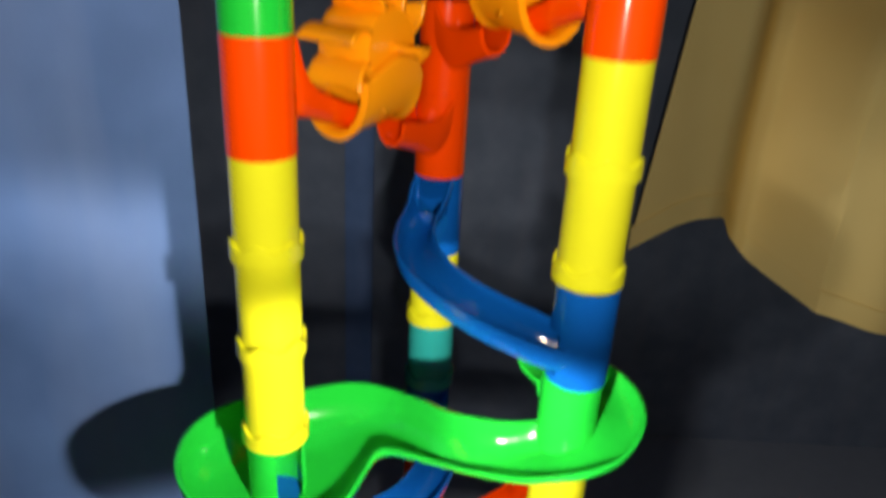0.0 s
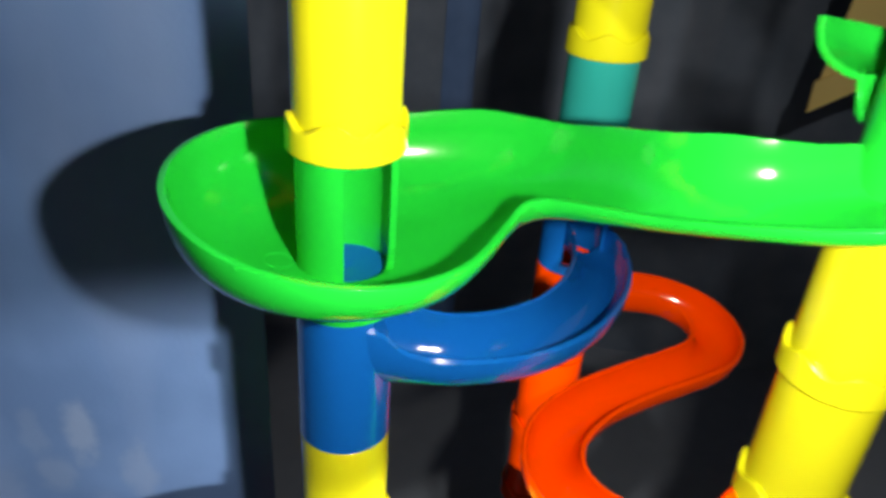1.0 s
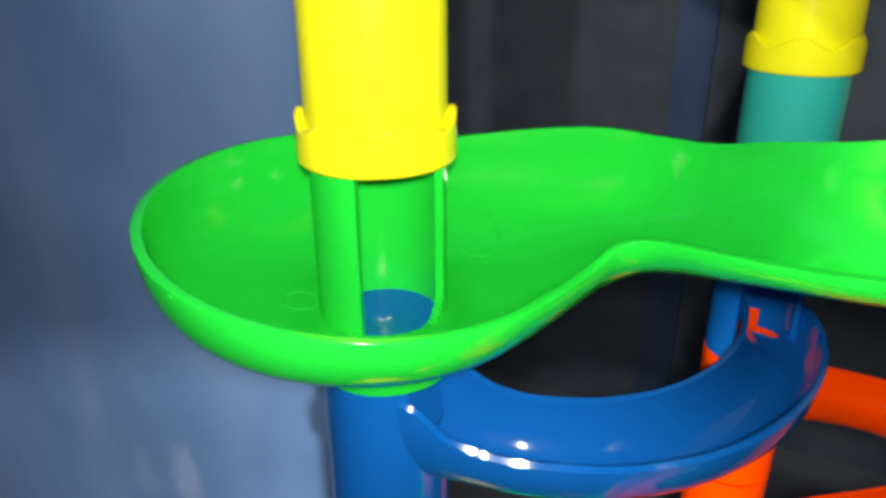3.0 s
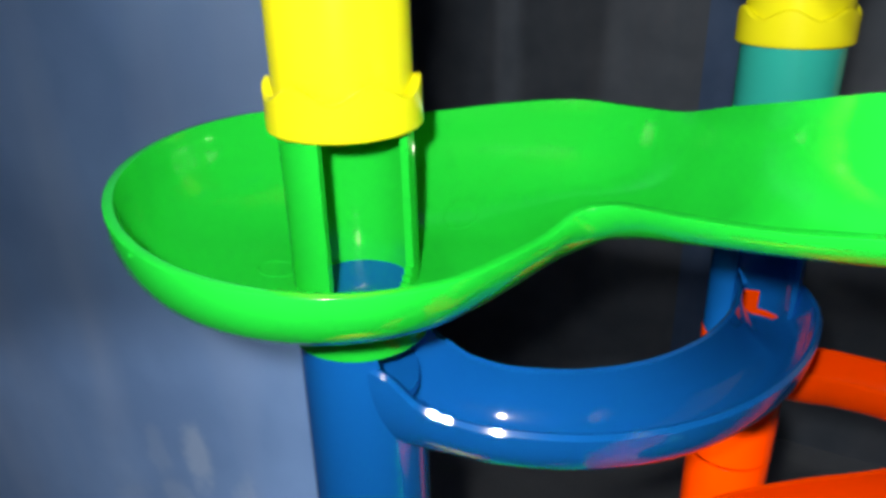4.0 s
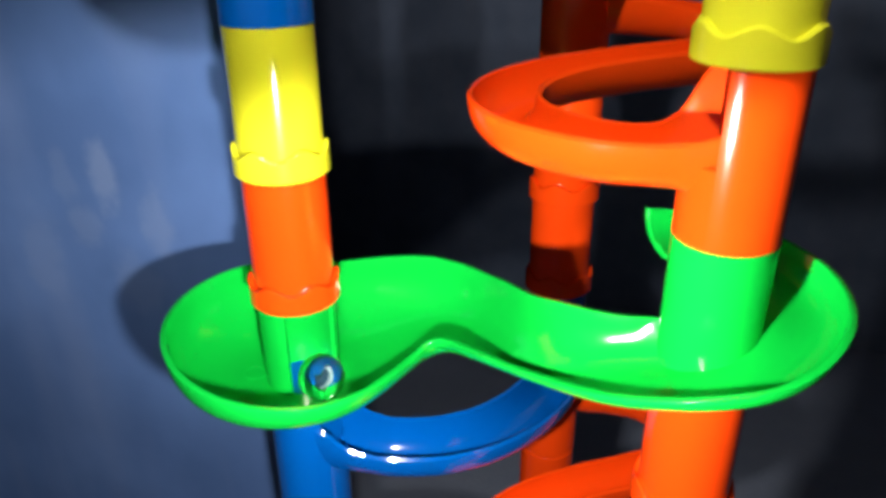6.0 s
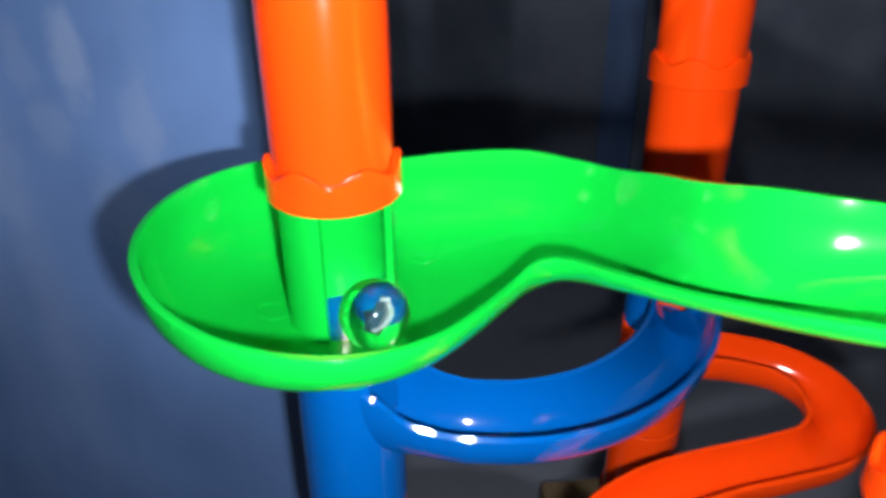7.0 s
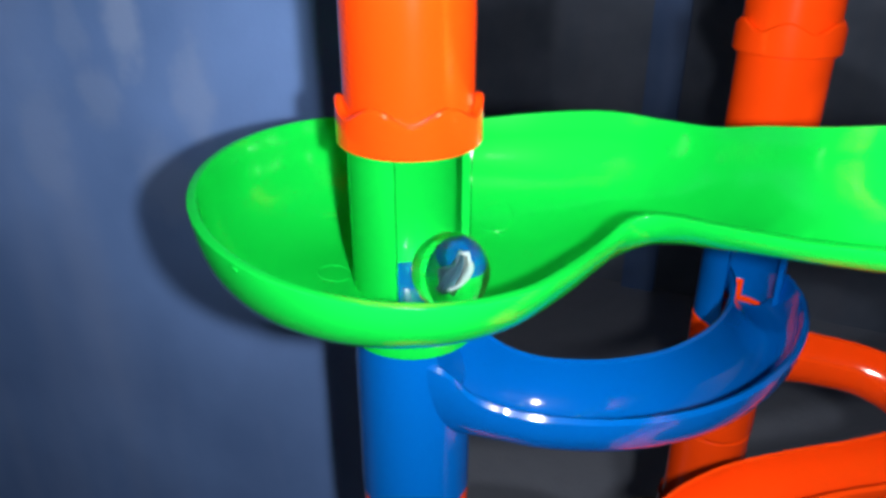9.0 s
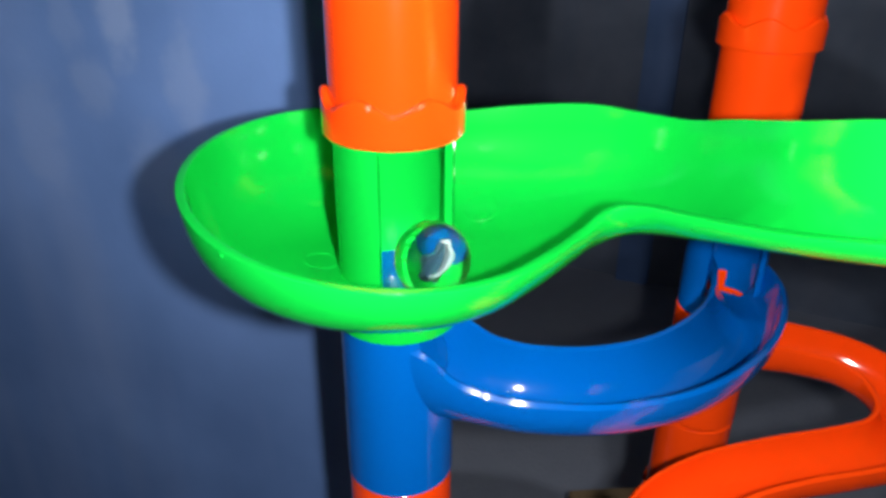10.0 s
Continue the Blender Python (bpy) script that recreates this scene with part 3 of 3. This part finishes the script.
# ---- red serpentine ----
def serpentine_piece(z_shift, group="red serpentine slides"):
    """From B's sleeve through two turns to C's sleeve."""
    ob = thing("serpentine_slide", (0, 0, z_shift), "glossy red-orange plastic serpentine slide with two tight turns", "marble run slide", group)
    zb, zc = -2 * MOD + ZB + 0.001, -2 * MOD + ZC
    s = pipe(TUBE + 0.0002, zb - MOD, zb, 0.0018)
    add_to(s, lathe([(0.0002, zb - 0.010), (TUBE - 0.0012, zb - 0.006), (TUBE - 0.0012, zb - 0.009), (0.0002, zb - 0.013)], 40))
    bmesh.ops.translate(s, verts=s.verts, vec=B)
    part("start_sleeve", s, RED, ob)
    tab = pipe(0.0116, zb - 0.006, zb + 0.0085, 0.0012, 84, 122)
    add_to(tab, pipe(0.0116, zb - 0.006, zb + 0.0022, 0.0012, 42, 85))
    bmesh.ops.translate(tab, verts=tab.verts, vec=B)
    part("spigot", tab, RED, ob, "red tongue that reaches up into the sleeve above")
    e = pipe(TUBE + 0.0002, zc - MOD, zc, 0.0018, -111, 128)
    add_to(e, pipe(TUBE + 0.0002, zc - MOD, zc - 0.024, 0.0018, 127, 250))
    bmesh.ops.translate(e, verts=e.verts, vec=C)
    part("end_sleeve", e, RED, ob, "red-orange sleeve with a tall opening for the chute")
    pts = [(0.0800, 0.1120, -0.0895), (0.0870, 0.1140, -0.0930), (0.0980, 0.1175, -0.0948), (0.1130, 0.1185, -0.0964), (0.1260, 0.1125, -0.0988), (0.1325, 0.0990, -0.1012), (0.1280, 0.0850, -0.1028), (0.1140, 0.0735, -0.1038), (0.0960, 0.0615, -0.1050), (0.0790, 0.0475, -0.1066), (0.0680, 0.0310, -0.1086), (0.0680, 0.0145, -0.1102), (0.0790, 0.0020, -0.1118), (0.0970, -0.0035, -0.1130), (0.1110, -0.0025, -0.1132), (0.1178, -0.0015, -0.1112), (0.1225, -0.0010, -0.1062), (0.1280, -0.0005, -0.1015)]
    k = len(pts)
    bm = trough(pts, [0.0100] * 4 + [0.0106, 0.0108, 0.0106] + [0.0102] * 2 + [0.0106, 0.0110, 0.0110, 0.0106] + [0.0102] * (k - 13), [0.0175, 0.0145, 0.0136] + [0.0132] * (k - 6) + [0.0148, 0.0195, 0.0240], bank=[0.0] * (k - 3) + [0.0015, 0.0065, 0.0100])
    part("chute", bm, RED, ob)
    return ob


# ---- the marble ----
def marble(x, y, z):
    ob = thing("marble", (x, y, z), "clear glass marble with a thin coloured vane, in the bowl", "marble")
    bm = bmesh.new()
    bmesh.ops.create_uvsphere(bm, u_segments=48, v_segments=32, radius=0.0079)
    ball = part("glass", bm, GLASS, ob)
    ball.visible_shadow = False
    for lean, turn, wide, tint in ((0.0, 0.0, 0.0016, VANE), (0.0014, 1.9, 0.0022, VANE_PALE)):
        rows = []
        for i in range(13):
            u = i / 12 * 2 - 1
            w = wide * math.sqrt(max(0.02, 1 - u * u))
            a = u * 1.3 + turn
            rows.append([(w * v * math.cos(a) + lean, w * v * math.sin(a) + 0.0008 * math.sin(3 * v), u * 0.0042 + lean) for v in (-1, -0.5, 0, 0.5, 1)])
        bm, _ = skin(rows)
        vane = part("vane", bm, tint, ob, "thin twisted vane inside the glass")
        md = vane.modifiers.new("thickness", "SOLIDIFY")
        md.thickness = 0.0005
    ob.rotation_euler = (0.5, 0.35, 0.4)
    return ob


# ---- assemble the toy, from the top down ----
swirl_piece(0.0)
swirl_piece(-PERIOD)

slide_piece(Matrix.Identity(4))
slide_piece(Matrix.Translation((0, 0, -PERIOD)))
TURN = Matrix.Translation((B.x, B.y, 3 * MOD + ZB - 0.001)) @ Matrix.Rotation(radians(-118.5), 4, "Z")
slide_piece(TURN, 0.0133, True)

serpentine_piece(0.0)
serpentine_piece(-PERIOD)


# ---- water wheels at the top ----
def wheel_slide(start, z_start, end, z_end):
    """Red chute from one sleeve down to a cup on another, with an orange paddle wheel in a cradle between them."""
    ob = thing("wheel_slide", (start.x, start.y, z_start - MOD), "red-orange chute piece with an amber paddle wheel in its cradle", "marble run slide", "paddle wheel slides")
    o = Vector((start.x, start.y, z_start - MOD))
    along = (end - start).normalized()
    side = Vector((along.y, -along.x, 0))
    gap = (end - start).length
    s = pipe(TUBE + 0.0003, 0, MOD, 0.0018)
    part("start_sleeve", s, RED, ob)
    drop = z_end - MOD - o.z
    e = pipe(TUBE + 0.0002, drop, drop + MOD, 0.0018)
    bmesh.ops.translate(e, verts=e.verts, vec=end - start)
    part("end_sleeve", e, RED, ob)

    def at(u, z):
        return along * (u * gap) + Vector((0, 0, z))

    chute = trough([at(0.085, MOD - 0.002), at(0.13, MOD - 0.016), at(0.20, MOD - 0.0240), at(0.30, MOD - 0.0300), at(0.410, MOD - 0.0350)], [0.0098, 0.0090, 0.0082, 0.0078, 0.0076], [0.026, 0.018, 0.0125, 0.011, 0.011], n=8)
    part("spout", chute, RED, ob)
    cup = trough([at(0.930, drop + 0.0430), at(0.870, drop + 0.0350), at(0.780, drop + 0.0345), at(0.645, drop + 0.0375)], [0.0128, 0.0112, 0.0094, 0.0086], [0.031, 0.0215, 0.0160, 0.0130], n=8)
    part("receiving_cup", cup, RED, ob)
    hub = at(0.50, MOD - 0.0100)
    axis = Matrix((side, along, Vector((0, 0, 1)))).transposed().to_4x4()

    def put(bm):
        bmesh.ops.transform(bm, matrix=Matrix.Translation(hub) @ axis, verts=bm.verts)
        return bm

    # drum and axle, turned about the wheel's own x
    turn_x = Matrix.Rotation(radians(90), 4, "Y")
    drum = lathe([(0.0002, -0.0142), (0.0165, -0.0138), (0.0185, -0.0075), (0.0168, 0.0), (0.0185, 0.0075), (0.0165, 0.0138), (0.0002, 0.0142)], 32)
    bmesh.ops.transform(drum, matrix=turn_x, verts=drum.verts)
    wheel = part("wheel_drum", put(drum), ORANGE, ob, "amber drum of the paddle wheel")
    axle = lathe([(0.0002, -0.0300), (0.0017, -0.0297), (0.0017, 0.0297), (0.0002, 0.0300)], 16)
    bmesh.ops.transform(axle, matrix=turn_x, verts=axle.verts)
    part("axle", put(axle), ORANGE, ob)
    for k in range(8):
        rows = []
        for i in range(7):
            r = 0.0160 + 0.0130 * i / 6
            a = radians(45 * k + 18) + 0.35 * (i / 6) ** 2
            w = 0.0140 + 0.0012 * (i / 6) ** 2
            row = []
            for x in (-1, -0.9, -0.45, 0, 0.45, 0.9, 1):
                dip = 0.0022 * (1 - x * x) * (i / 6)
                row.append((x * w, (r - dip) * math.cos(a), (r - dip) * math.sin(a)))
            rows.append(row)
        bm, _ = skin(rows)
        pad = part("paddle", put(bm), ORANGE, ob)
        md = pad.modifiers.new("thickness", "SOLIDIFY")
        md.thickness, md.offset = 0.0018, 0
    # cradle: a wide half pipe round the spout's end, its walls carrying the axle
    rim = MOD - 0.0130
    bm = trough([at(0.335, rim - 0.0090), at(0.40, rim - 0.0050), at(0.50, rim), at(0.60, rim - 0.0030), at(0.645, rim - 0.0090)], [0.0172, 0.0182, 0.0190, 0.0184, 0.0174], [0.0255, 0.0290, 0.0330, 0.0290, 0.0250], floor_t=0.0024, n=8)
    lips = trough([at(0.325, rim - 0.0085), at(0.345, rim - 0.0085)], [0.0188, 0.0188], [0.0272, 0.0272], floor_t=0.0032, n=3)
    part("cradle_lip", lips, ORANGE, ob, "raised amber lip round the end of the cradle")
    part("cradle", bm, ORANGE, ob, "amber half-pipe cradle under the wheel")
    return ob


wheel_slide(A, 4 * MOD - 0.0015, B, 3 * MOD + ZB - 0.001)
wheel_slide(C, 5 * MOD + ZC, B, 4 * MOD + ZB - 0.001)


def plain_sleeve(column, z, material, label):
    ob = thing("sleeve", (column.x, column.y, z), label, "toy tube")
    part("body", pipe(TUBE + 0.0002, 0, MOD, 0.0018), material, ob)
    bm = trough([(0.0125, 0.002, 0.034), (0.016, 0.0027, 0.028), (0.021, 0.0035, 0.0265), (0.030, 0.005, 0.026)], [0.009, 0.0095, 0.010, 0.010], [0.014, 0.0115, 0.011, 0.011], n=6)
    part("spout", bm, material, ob)
    return ob


# column A
plain_sleeve(A, 4 * MOD - 0.0015, GREEN, "green plastic sleeve with a short spout on a red piece")
for k in (0, 1, 2):
    tube_piece(A, k * MOD, YELLOW, "yellow")
tube_piece(A, -3 * MOD, YELLOW, "yellow")
tube_piece(A, -4 * MOD, RED, "red-orange")
for k in range(-7, -15, -1):
    tube_piece(A, k * MOD, RED, "red-orange")
# column B
tube_piece(B, ZB - 0.001, YELLOW, "yellow")
tube_piece(B, -MOD + ZB + 0.0008, TEAL, "teal")
tube_piece(B, -4 * MOD + ZB, RED, "red-orange")
tube_piece(B, -5 * MOD + ZB + 0.0015, RED, "red-orange")
for k in range(-8, -15, -1):
    tube_piece(B, k * MOD + ZB, RED, "red-orange")
# column C
for k in (2, 3):
    tube_piece(C, k * MOD + ZC, YELLOW, "yellow")
for k in (-1, -2):
    tube_piece(C, k * MOD + ZC, YELLOW, "yellow")
for k in (-5, -6, -8, -9, -10, -11, -12, -13, -14):
    tube_piece(C, k * MOD + ZC, RED, "red-orange")


def foot(column, z):
    ob = thing("foot_plate", (column.x, column.y, FLOOR_Z), "round blue plastic foot plate under a column", "toy base", "foot plates")
    h = z - FLOOR_Z
    part("disc", lathe([(0.0005, 0), (0.040, 0), (0.041, 0.002), (0.040, 0.004), (0.017, 0.006), (TUBE, 0.010), (TUBE, h), (0.0005, h)], 48), BLUE, ob)
    return ob


for col, dz in ((A, 0.0), (B, ZB), (C, ZC)):
    foot(col, -14 * MOD + dz)

marble(0.0150, -0.0128, -PERIOD - 0.0218)
